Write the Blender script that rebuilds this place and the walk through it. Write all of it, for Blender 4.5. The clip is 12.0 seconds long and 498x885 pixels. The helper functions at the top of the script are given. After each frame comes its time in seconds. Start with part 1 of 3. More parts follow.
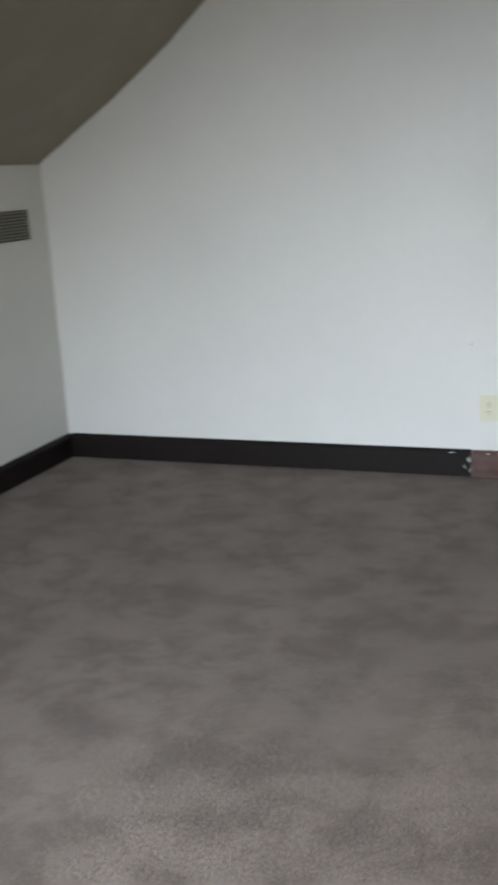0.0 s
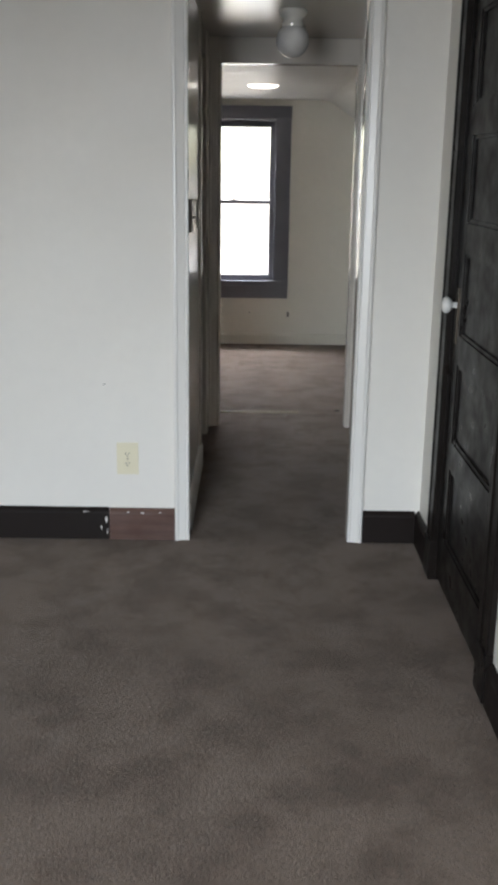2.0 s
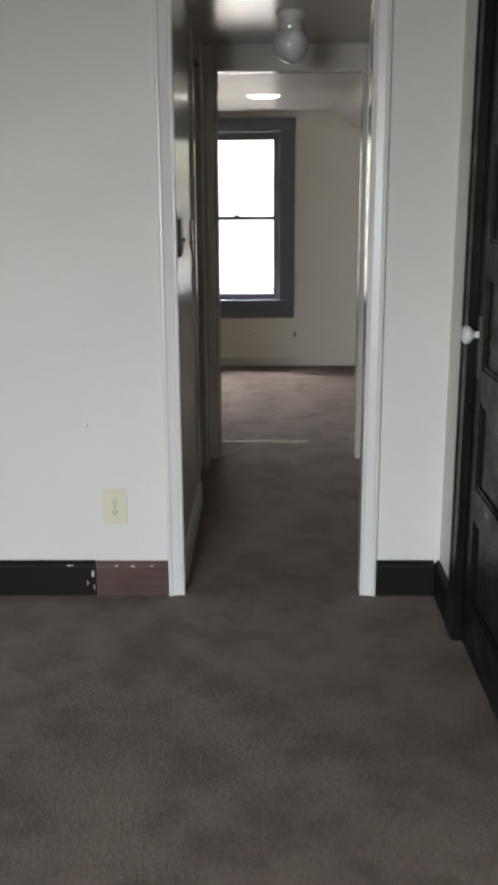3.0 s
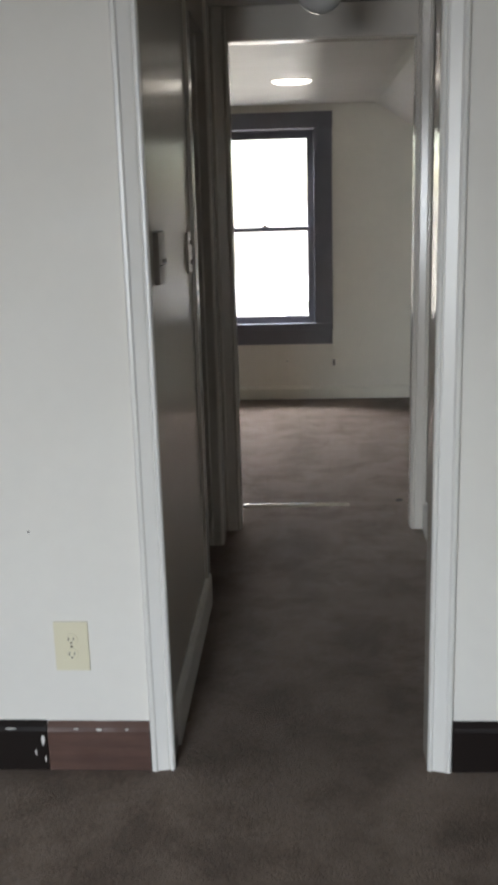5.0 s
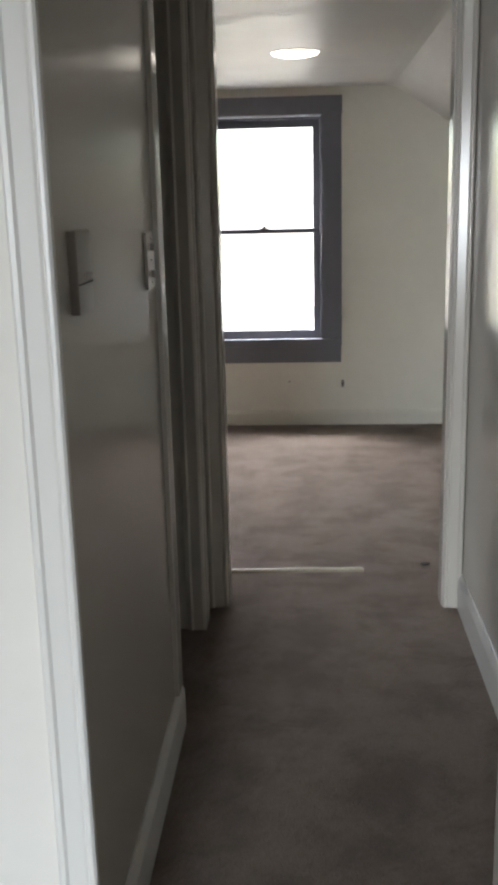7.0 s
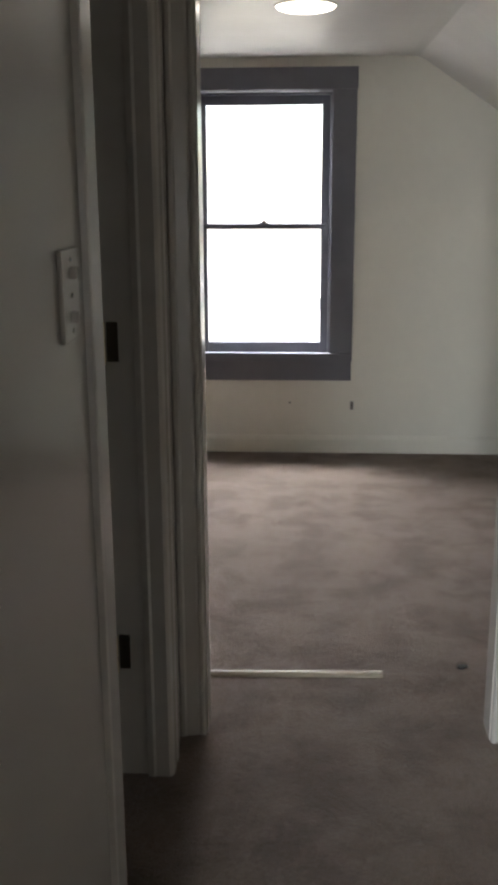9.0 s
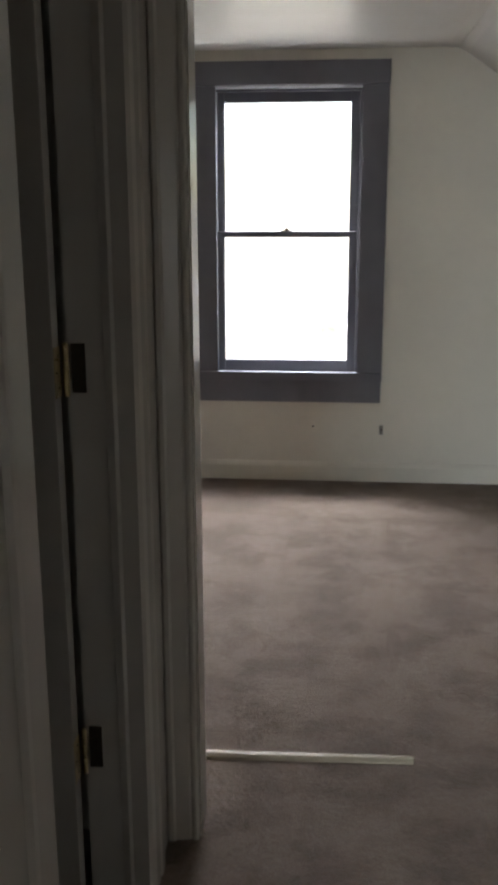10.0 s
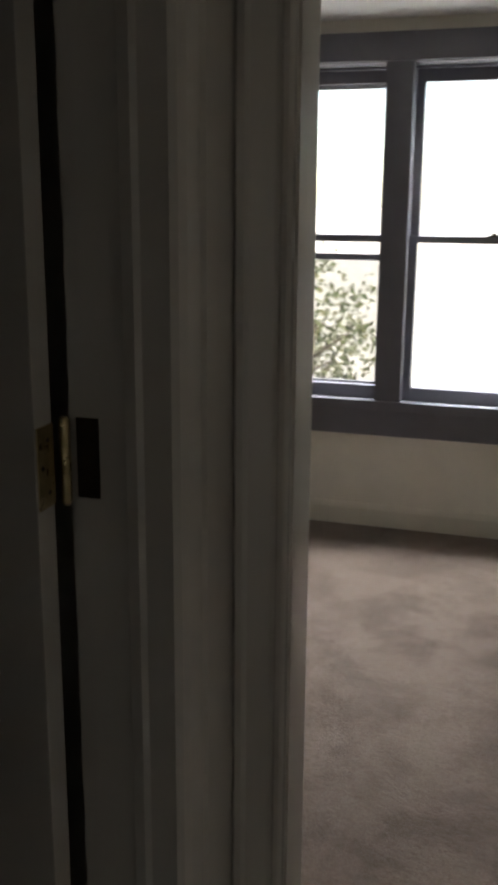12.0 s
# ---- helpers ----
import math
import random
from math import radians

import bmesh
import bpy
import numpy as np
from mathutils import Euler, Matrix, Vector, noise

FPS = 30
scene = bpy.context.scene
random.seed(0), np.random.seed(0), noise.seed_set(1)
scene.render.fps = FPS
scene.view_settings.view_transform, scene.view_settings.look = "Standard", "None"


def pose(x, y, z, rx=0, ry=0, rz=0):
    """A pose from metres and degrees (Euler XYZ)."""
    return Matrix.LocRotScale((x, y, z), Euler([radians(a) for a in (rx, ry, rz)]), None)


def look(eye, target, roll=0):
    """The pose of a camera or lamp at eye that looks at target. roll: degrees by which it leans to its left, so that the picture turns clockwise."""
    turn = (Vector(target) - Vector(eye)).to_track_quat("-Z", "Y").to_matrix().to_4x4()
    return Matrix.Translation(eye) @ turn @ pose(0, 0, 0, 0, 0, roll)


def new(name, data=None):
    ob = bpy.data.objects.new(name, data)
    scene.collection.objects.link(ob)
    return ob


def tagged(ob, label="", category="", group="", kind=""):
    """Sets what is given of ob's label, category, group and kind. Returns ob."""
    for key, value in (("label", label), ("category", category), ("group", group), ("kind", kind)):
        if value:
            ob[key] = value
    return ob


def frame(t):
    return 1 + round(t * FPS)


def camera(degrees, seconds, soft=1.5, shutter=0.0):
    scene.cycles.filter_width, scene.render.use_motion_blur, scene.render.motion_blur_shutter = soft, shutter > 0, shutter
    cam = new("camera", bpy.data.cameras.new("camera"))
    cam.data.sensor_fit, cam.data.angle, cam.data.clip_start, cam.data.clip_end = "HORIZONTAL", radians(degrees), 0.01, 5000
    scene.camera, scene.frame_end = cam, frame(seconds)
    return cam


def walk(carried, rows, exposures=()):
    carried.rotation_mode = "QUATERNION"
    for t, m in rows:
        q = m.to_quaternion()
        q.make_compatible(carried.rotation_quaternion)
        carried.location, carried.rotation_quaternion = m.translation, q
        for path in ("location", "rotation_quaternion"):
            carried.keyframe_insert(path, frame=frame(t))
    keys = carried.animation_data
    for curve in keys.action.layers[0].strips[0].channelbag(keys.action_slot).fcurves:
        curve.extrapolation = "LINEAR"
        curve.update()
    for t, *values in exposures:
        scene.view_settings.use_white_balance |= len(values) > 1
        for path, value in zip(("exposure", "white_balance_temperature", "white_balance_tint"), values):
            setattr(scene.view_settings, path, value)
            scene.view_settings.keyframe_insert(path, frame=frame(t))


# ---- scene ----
cam = camera(28.7, 12.0, soft=4.0, shutter=0.5)
PATH = [
    (0, (0.241, -4.583, 1.483), (-0.433, -2.778, 0.946), -3.3),
    (0.5, (0.194, -4.365, 1.524), (-0.234, -2.501, 0.939), -1.2),
    (1, (0.213, -4.129, 1.481), (-0.007, -2.226, 0.908), -0.1),
    (1.5, (0.233, -3.967, 1.466), (0.159, -2.047, 0.91), 0.4),
    (2, (0.239, -3.746, 1.462), (0.238, -1.82, 0.923), 0.8),
    (2.5, (0.278, -3.58, 1.472), (0.27, -1.65, 0.946), 0.1),
    (3, (0.287, -3.351, 1.472), (0.259, -1.419, 0.958), -0.3),
    (5, (0.345, -2.226, 1.425), (0.229, -0.29, 0.936), -1.6),
    (5.5, (0.353, -1.987, 1.425), (0.22, -0.054, 0.931), -1.6),
    (6, (0.345, -1.744, 1.405), (0.211, 0.19, 0.914), -1.7),
    (6.5, (0.332, -1.572, 1.407), (0.21, 0.363, 0.913), -1.3),
    (7, (0.344, -1.338, 1.388), (0.22, 0.599, 0.905), -1.4),
    (9, (0.312, -0.446, 1.404), (0.195, 1.484, 0.895), -0.3),
    (9.5, (0.326, -0.233, 1.376), (0.192, 1.7, 0.882), -0.2),
    (10, (0.341, -0.006, 1.362), (0.161, 1.926, 0.878), -0.2),
    (10.5, (0.348, 0.211, 1.361), (0.099, 2.136, 0.881), -0.4),
    (11, (0.358, 0.383, 1.353), (0.024, 2.297, 0.882), -0.1),
    (11.5, (0.362, 0.546, 1.359), (-0.07, 2.439, 0.879), 0.7),
    (12, (0.353, 0.749, 1.342), (-0.235, 2.599, 0.862), 0.4),
]
EXPOSURES = [(0, 2.5, 6500, 9.5), (1.0, 2.45, 6550, 10), (2.5, 2.3, 6950, 12), (3.2, 2.25, 6950, 12), (5.5, 2.35, 6900, 11.5), (7, 2.65, 6900, 11),
             (9, 2.6, 6900, 11), (10.5, 2.3, 6950, 11), (12, 2.2, 7150, 10.5)]
walk(cam, [(t, look(eye, target, roll)) for t, eye, target, roll in PATH], EXPOSURES)

# ---- world, sun and large lights ----
SUN_ELEV, SUN_AZ = 60.0, 190.0          # degrees; azimuth clockwise from +y
world = bpy.data.worlds.new("sky")
scene.world = world
world.use_nodes = True
wn = world.node_tree
sky = wn.nodes.new("ShaderNodeTexSky")
sky.sky_type = "NISHITA"
sky.sun_disc = False
sky.sun_elevation = radians(SUN_ELEV)
sky.sun_rotation = radians(SUN_AZ)
wn.nodes["Background"].inputs["Strength"].default_value = 0.15
wn.links.new(sky.outputs[0], wn.nodes["Background"].inputs["Color"])

sun_data = bpy.data.lights.new("sun", "SUN")
sun_data.energy, sun_data.angle, sun_data.color = 4.0, radians(0.5), (1.0, 0.95, 0.88)
sun = new("sun", sun_data)
_d = Vector((math.sin(radians(SUN_AZ)) * math.cos(radians(SUN_ELEV)),
             math.cos(radians(SUN_AZ)) * math.cos(radians(SUN_ELEV)), math.sin(radians(SUN_ELEV))))
sun.matrix_world = look(_d * 30, (0, 0, 0))


def window_light(name, eye, target, w, h, power, color):
    """An area lamp added to strengthen the sky's light through a window."""
    d = bpy.data.lights.new(name, "AREA")
    d.shape, d.size, d.size_y, d.energy, d.color = "RECTANGLE", w, h, power, color
    ob = new(name, d)
    ob.matrix_world = look(eye, target)
    return ob


# Added lamp outside, above the window head and out of view.
window_light("window_light_far", (-0.3, 5.59, 2.52), (-0.3, 3.44, 0.27), 1.7, 1.0, 78, (0.86, 0.91, 1.0))
# Added lamp behind the walker, tilted and narrowed to leave the upper wall dimmer.
window_light("window_light_back", (-0.95, -6.58, 1.3), (-0.50, -4.15, 0.0), 1.3, 1.25, 20.5, (0.77, 0.88, 1.0)).data.spread = radians(82)


# ---- materials ----
def material(name):
    m = bpy.data.materials.new(name)
    m.use_nodes = True
    nt = m.node_tree
    return m, nt, nt.nodes["Principled BSDF"]


def noise_at(nt, scale, detail=3.0, rough=0.55, coords="Object", stretch=None):
    tc = nt.nodes.new("ShaderNodeTexCoord")
    n = nt.nodes.new("ShaderNodeTexNoise")
    n.inputs["Scale"].default_value, n.inputs["Detail"].default_value = scale, detail
    n.inputs["Roughness"].default_value = rough
    if stretch:
        mp = nt.nodes.new("ShaderNodeMapping")
        mp.inputs["Scale"].default_value = stretch
        nt.links.new(tc.outputs[coords], mp.inputs["Vector"])
        nt.links.new(mp.outputs[0], n.inputs["Vector"])
    else:
        nt.links.new(tc.outputs[coords], n.inputs["Vector"])
    return n.outputs["Fac"]


def ramp(nt, fac, stops):
    r = nt.nodes.new("ShaderNodeValToRGB")
    el = r.color_ramp.elements
    while len(el) < len(stops):
        el.new(0.5)
    for e, (p, c) in zip(el, stops):
        e.position, e.color = p, (*c, 1)
    nt.links.new(fac, r.inputs["Fac"])
    return r.outputs["Color"]


def mixed(nt, fac, a, b, mode="MIX"):
    n = nt.nodes.new("ShaderNodeMix")
    n.data_type, n.blend_type = "RGBA", mode
    for sock, v in (("Factor", fac), ("A", a), ("B", b)):
        idx = {"Factor": 0, "A": 6, "B": 7}[sock]
        if isinstance(v, (int, float)):
            n.inputs[idx].default_value = v
        elif isinstance(v, tuple):
            n.inputs[idx].default_value = (*v, 1)
        else:
            nt.links.new(v, n.inputs[idx])
    return n.outputs[2]


def bump(nt, bsdf, layers, prev=None):
    """layers: (height socket, strength, metres)."""
    for h, s, d in layers:
        b = nt.nodes.new("ShaderNodeBump")
        b.inputs["Strength"].default_value, b.inputs["Distance"].default_value = s, d
        nt.links.new(h, b.inputs["Height"])
        if prev:
            nt.links.new(prev, b.inputs["Normal"])
        prev = b.outputs[0]
    nt.links.new(prev, bsdf.inputs["Normal"])


def scaled(c, k):
    return tuple(min(1, v * k) for v in c)


def paint(name, color, rough=0.5, wear=0.06, relief=0.0015, grime=None, spec=0.5):
    m, nt, b = material(name)
    big = noise_at(nt, 1.3, 4)
    fine = noise_at(nt, 22, 4)
    base = ramp(nt, big, [(0.3, scaled(color, 1 - wear)), (0.7, scaled(color, 1 + wear * 0.6))])
    col = mixed(nt, ramp(nt, fine, [(0.35, (0, 0, 0)), (0.8, (0.35, 0.35, 0.35))]), base, scaled(color, 1 - wear * 1.6))
    if grime:
        spots = ramp(nt, noise_at(nt, 9, 6, 0.7), [(0.66, (0, 0, 0)), (0.72, (1, 1, 1))])
        col = mixed(nt, spots, col, grime)
    nt.links.new(col, b.inputs["Base Color"])
    r = ramp(nt, noise_at(nt, 5, 3), [(0.3, (rough * 0.85,) * 3), (0.7, (min(1, rough * 1.2),) * 3)])
    nt.links.new(r, b.inputs["Roughness"])
    b.inputs["Specular IOR Level"].default_value = spec
    if relief:
        bump(nt, b, [(noise_at(nt, 6, 3), 0.35, relief * 2), (noise_at(nt, 140, 2), 0.25, relief * 0.4)])
    return m


def gloss(name, color, rough):
    m, nt, b = material(name)
    big = noise_at(nt, 1.1, 2, 0.4)
    nt.links.new(ramp(nt, big, [(0.25, scaled(color, 0.95)), (0.75, scaled(color, 1.04))]), b.inputs["Base Color"])
    b.inputs["Roughness"].default_value = rough
    bump(nt, b, [(noise_at(nt, 14, 1, 0.3), 0.12, 0.0004)])
    return m


WALL = paint("wall_paint", (0.75, 0.725, 0.675), 0.55, 0.05, 0.0009)
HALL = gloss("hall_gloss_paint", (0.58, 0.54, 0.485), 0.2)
CEIL = paint("ceiling_paint", (0.80, 0.785, 0.745), 0.40, 0.05, 0.0008)
# Cream darkened in the colour itself, for the shade under the slope.
CEIL_NEAR = paint("shade_toned_ceiling_paint", (0.30, 0.27, 0.20), 0.85, 0.06, 0.002)
TRIM = gloss("trim_gloss_paint", (0.74, 0.725, 0.69), 0.32)
TAN = paint("far_wall_paint", (0.73, 0.695, 0.60), 0.5, 0.06, 0.001)
# Veiling glare round the window is put into the colour as blue-grey.
WINPAINT = paint("window_glare_grey_paint", (0.17, 0.17, 0.190), 0.5, 0.10, 0.0003, spec=0.2)
DARK_BASE = paint("dark_baseboard_stain", (0.012, 0.008, 0.0068), 0.5, 0.2, 0.0008, grime=(0.038, 0.022, 0.017), spec=0.16)
PLASTIC = paint("ivory_plastic", (0.72, 0.67, 0.50), 0.35, 0.03, 0.0002)
WHITE_PLASTIC = paint("aged_white_enamel", (0.72, 0.70, 0.64), 0.35, 0.05, 0.0003)
SLOT = paint("dark_slot", (0.03, 0.028, 0.025), 0.6)
STRIPWOOD = paint("pale_worn_strip", (0.38, 0.32, 0.23), 0.45, 0.2, 0.0006)
PORCELAIN = paint("white_porcelain", (0.82, 0.81, 0.78), 0.12, 0.02, 0.0001)
# The lack of light in unlit rooms is put into this near-black colour.
DARKROOM = paint("shade_dark_plaster", (0.09, 0.08, 0.065), 0.8)
SIDING = paint("white_siding", (0.72, 0.72, 0.70), 0.6)
ROOFING = paint("grey_shingle", (0.12, 0.115, 0.11), 0.8)
# Overexposure outside is put into the ground as a pale colour.
PALE_GROUND = paint("washed_out_ground", (0.42, 0.40, 0.34), 0.9, 0.2)
BARK = paint("bark", (0.12, 0.09, 0.065), 0.9, 0.3)


def wood(name, c1, c2, rough, axis=2):
    m, nt, b = material(name)
    st = [38, 38, 38]
    st[axis] = 2.2
    grain = noise_at(nt, 1.0, 6, 0.65, stretch=tuple(st))
    big = noise_at(nt, 3.0, 3)
    col = mixed(nt, ramp(nt, big, [(0.35, (0, 0, 0)), (0.75, (0.6, 0.6, 0.6))]), ramp(nt, grain, [(0.35, c1), (0.65, c2)]), scaled(c1, 0.75))
    nt.links.new(col, b.inputs["Base Color"])
    nt.links.new(ramp(nt, noise_at(nt, 12, 4), [(0.3, (rough * 0.7,) * 3), (0.7, (rough * 1.3,) * 3)]), b.inputs["Roughness"])
    bump(nt, b, [(grain, 0.3, 0.0012)])
    return m


DARKWOOD = wood("dark_varnished_wood", (0.007, 0.0055, 0.005), (0.016, 0.012, 0.010), 0.36)
DARKWOOD.node_tree.nodes["Principled BSDF"].inputs["Specular IOR Level"].default_value = 0.14
BARE = wood("bare_red_brown_wood", (0.060, 0.026, 0.019), (0.110, 0.055, 0.039), 0.6, 0)


def metal(name, color, rough):
    m, nt, b = material(name)
    b.inputs["Metallic"].default_value = 1.0
    nt.links.new(ramp(nt, noise_at(nt, 60, 4), [(0.3, scaled(color, 0.75)), (0.7, color)]), b.inputs["Base Color"])
    nt.links.new(ramp(nt, noise_at(nt, 90, 3), [(0.3, (rough * 0.7,) * 3), (0.7, (rough * 1.3,) * 3)]), b.inputs["Roughness"])
    return m


BRASS = metal("aged_brass", (0.62, 0.50, 0.28), 0.35)
STEEL = metal("worn_steel", (0.55, 0.53, 0.50), 0.25)
BRONZE = metal("dark_bronze", (0.10, 0.08, 0.06), 0.4)


def carpet(name, light, mid, stain, spot, contrast, sheen, relief):
    m, nt, b = material(name)
    big = noise_at(nt, 1.3, 5, 0.6)
    blot = noise_at(nt, 4.6, 6, 0.66)
    pile = noise_at(nt, 170, 3, 0.7)
    tuft = noise_at(nt, 75, 4, 0.7)
    base = ramp(nt, big, [(0.3, mid), (0.7, light)])
    col = mixed(nt, ramp(nt, blot, [(0.40, (contrast,) * 3), (0.56, (0, 0, 0))]), base, stain)
    spots = ramp(nt, noise_at(nt, 11, 6, 0.7), [(0.60, (0, 0, 0)), (0.76, (contrast * 0.8,) * 3)])
    col = mixed(nt, spots, col, spot)
    col = mixed(nt, 0.55, col, ramp(nt, pile, [(0.3, (0.5, 0.5, 0.5)), (0.7, (1.35, 1.35, 1.35))]), "MULTIPLY")
    col = mixed(nt, 0.6, col, ramp(nt, tuft, [(0.32, (0.6, 0.6, 0.6)), (0.68, (1.3, 1.3, 1.3))]), "MULTIPLY")
    nt.links.new(col, b.inputs["Base Color"])
    b.inputs["Roughness"].default_value = 0.95
    b.inputs["Specular IOR Level"].default_value = 0.12
    b.inputs["Sheen Weight"].default_value = sheen
    b.inputs["Sheen Roughness"].default_value = 0.5
    bump(nt, b, [(noise_at(nt, 6, 3), 0.5, 0.012), (tuft, 0.6, 0.009 * relief), (pile, 0.8, 0.005 * relief)])
    return m


CARPET = carpet("taupe_cut_pile_carpet", (0.300, 0.222, 0.176), (0.230, 0.167, 0.130), (0.122, 0.080, 0.056), (0.074, 0.050, 0.036), 0.72, 0.3, 2.4)


def glass():
    m, nt, b = material("window_glass")
    b.inputs["Base Color"].default_value = (1, 1, 1, 1)
    b.inputs["Roughness"].default_value = 0.0
    b.inputs["Transmission Weight"].default_value = 1.0
    b.inputs["IOR"].default_value = 1.45
    return m


GLASS = glass()


def screen():
    m, nt, b = material("insect_screen")
    tr = nt.nodes.new("ShaderNodeBsdfTransparent")
    mx = nt.nodes.new("ShaderNodeMixShader")
    mx.inputs[0].default_value = 0.35
    b.inputs["Base Color"].default_value = (0.05, 0.05, 0.05, 1)
    b.inputs["Roughness"].default_value = 0.6
    nt.links.new(tr.outputs[0], mx.inputs[1])
    nt.links.new(b.outputs[0], mx.inputs[2])
    nt.links.new(mx.outputs[0], nt.nodes["Material Output"].inputs["Surface"])
    return m


SCREEN = screen()


def globe_glass():
    m, nt, b = material("frosted_globe_glass")
    nt.links.new(ramp(nt, noise_at(nt, 18, 3), [(0.3, (0.72, 0.71, 0.68)), (0.7, (0.82, 0.81, 0.79))]), b.inputs["Base Color"])
    b.inputs["Roughness"].default_value = 0.12
    b.inputs["Transmission Weight"].default_value = 0.25
    return m


GLOBE = globe_glass()


def glowing(name, color, strength):
    m, nt, b = material(name)
    b.inputs["Base Color"].default_value = (0.8, 0.8, 0.78, 1)
    b.inputs["Emission Color"].default_value = (*color, 1)
    b.inputs["Emission Strength"].default_value = strength
    return m


LED = glowing("lit_lamp_diffuser", (1.0, 0.96, 0.88), 0.8)


def leaf():
    m, nt, b = material("leaf")
    g = nt.nodes.new("ShaderNodeNewGeometry")
    col = ramp(nt, g.outputs["Random Per Island"], [(0.0, (0.05, 0.07, 0.02)), (0.6, (0.10, 0.12, 0.04)), (1.0, (0.15, 0.14, 0.06))])
    nt.links.new(col, b.inputs["Base Color"])
    b.inputs["Roughness"].default_value = 0.55
    return m


LEAF = leaf()


# ---- mesh helpers ----
def box(bm, x0, x1, y0, y1, z0, z1, bev=0.0):
    r = bmesh.ops.create_cube(bm, size=1)
    vs = r["verts"]
    bmesh.ops.scale(bm, vec=(x1 - x0, y1 - y0, z1 - z0), verts=vs)
    bmesh.ops.translate(bm, vec=((x0 + x1) / 2, (y0 + y1) / 2, (z0 + z1) / 2), verts=vs)
    if bev:
        es = list({e for v in vs for e in v.link_edges})
        bmesh.ops.bevel(bm, geom=es, offset=bev, segments=2, affect="EDGES", profile=0.7)


def prism(bm, pts, axis, a, b):
    """Extrude a closed outline. axis 'z': pts are (x, y); 'y': (x, z); 'x': (y, z)."""
    put = {"z": lambda p, t: (p[0], p[1], t), "y": lambda p, t: (p[0], t, p[1]), "x": lambda p, t: (t, p[0], p[1])}[axis]
    lo = [bm.verts.new(put(p, a)) for p in pts]
    hi = [bm.verts.new(put(p, b)) for p in pts]
    n = len(pts)
    bm.faces.new(lo)
    bm.faces.new(hi)
    for i in range(n):
        bm.faces.new((lo[i], lo[(i + 1) % n], hi[(i + 1) % n], hi[i]))
    bmesh.ops.recalc_face_normals(bm, faces=bm.faces[:])


def lathe(bm, profile, axis="z", at=(0, 0, 0), steps=28):
    """Turn (radius, height) pairs about an axis through at."""
    rings = []
    for r, h in profile:
        ring = []
        for i in range(steps):
            a = 2 * math.pi * i / steps
            c, s = r * math.cos(a), r * math.sin(a)
            p = {"z": (c, s, h), "x": (h, c, s), "y": (c, h, s)}[axis]
            ring.append(bm.verts.new(Vector(p) + Vector(at)))
        rings.append(ring)
    for a, b in zip(rings, rings[1:]):
        for i in range(steps):
            bm.faces.new((a[i], a[(i + 1) % steps], b[(i + 1) % steps], b[i]))
    bm.faces.new(rings[0])
    bm.faces.new(rings[-1])
    bmesh.ops.recalc_face_normals(bm, faces=bm.faces[:])


def mesh_ob(name, bm, mat, smooth=False):
    me = bpy.data.meshes.new(name)
    bm.to_mesh(me)
    bm.free()
    me.materials.append(mat)
    if smooth:
        for p in me.polygons:
            p.use_smooth = True
    return new(name, me)


def part(name, bm, mat, parent, label="", smooth=False):
    ob = mesh_ob(name, bm, mat, smooth)
    ob.parent = parent
    if parent.type == "EMPTY":
        ob.matrix_parent_inverse = Matrix.Translation(-parent.location)
    if label:
        tagged(ob, label)
    return ob


def structure(name, bm, mat, label, category):
    return tagged(mesh_ob(name, bm, mat), label, category, kind="structure")


def thing(name, at, label, category, group=""):
    ob = new(name)
    ob.location = at
    ob.empty_display_size = 0.1
    return tagged(ob, label, category, group)


def boxes(*bs):
    bm = bmesh.new()
    for b in bs:
        box(bm, *b)
    return bm


# ---- the plan ----
RW = 0.935            # east wall of the first room
LW = -2.535            # its west knee wall
BACK = -6.4
HALL_W, HALL_E = -0.015, 0.865
HALL_C = 2.145        # hall ceiling
FD_Y0, FD_Y1 = 1.852, 1.935
FAR_Y = 4.69
FAR_C = 2.022
FAR_E, FAR_W = 2.35, -2.6
T = 0.12

# floor
structure("floor", boxes((-3.9, 3.9, BACK - 0.3, FAR_Y + 0.35, -0.12, 0.0)), CARPET, "worn beige-brown cut-pile carpet with darker stains", "carpet")

# wall between the first room and the hall
bm = boxes((LW - 0.4, -0.02, 0, 0.09, 0, 2.6), (0.66, 1.06, 0, 0.09, 0, 2.6), (-0.02, 0.66, 0, 0.09, 2.13, 2.6))
structure("wall_north", bm, WALL, "plain off-white painted plaster wall", "wall")

# first room shell
SPLAY = Matrix.Translation((LW, 0, 0)) @ Matrix.Rotation(radians(-2.5), 4, "Z") @ Matrix.Translation((-LW, 0, 0))
structure("wall_west", boxes((LW - T, LW, BACK * 1.04, 0.02, 0, 1.575)), WALL, "low off-white painted knee wall", "wall").matrix_world = SPLAY
d0, d1, dtop = -1.15, -0.385, 2.05
bm = boxes((RW, RW + T, d1 + 0.015, 0, 0, 2.6), (RW, RW + T, BACK, d0 - 0.015, 0, 2.6), (RW, RW + T, d0 - 0.015, d1 + 0.015, dtop + 0.015, 2.6))
structure("wall_east", bm, WALL, "off-white painted wall with a closet door", "wall")
bx0, bx1, bz0, bz1 = -1.65, -0.25, 0.6, 1.95
bm = boxes((LW - 1.4, bx0, BACK - T, BACK, 0, 2.6), (bx1, RW + T, BACK - T, BACK, 0, 2.6), (bx0, bx1, BACK - T, BACK, 0, bz0), (bx0, bx1, BACK - T, BACK, bz1, 2.6))
structure("wall_south", bm, WALL, "off-white painted wall with a window opening", "wall")
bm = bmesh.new()
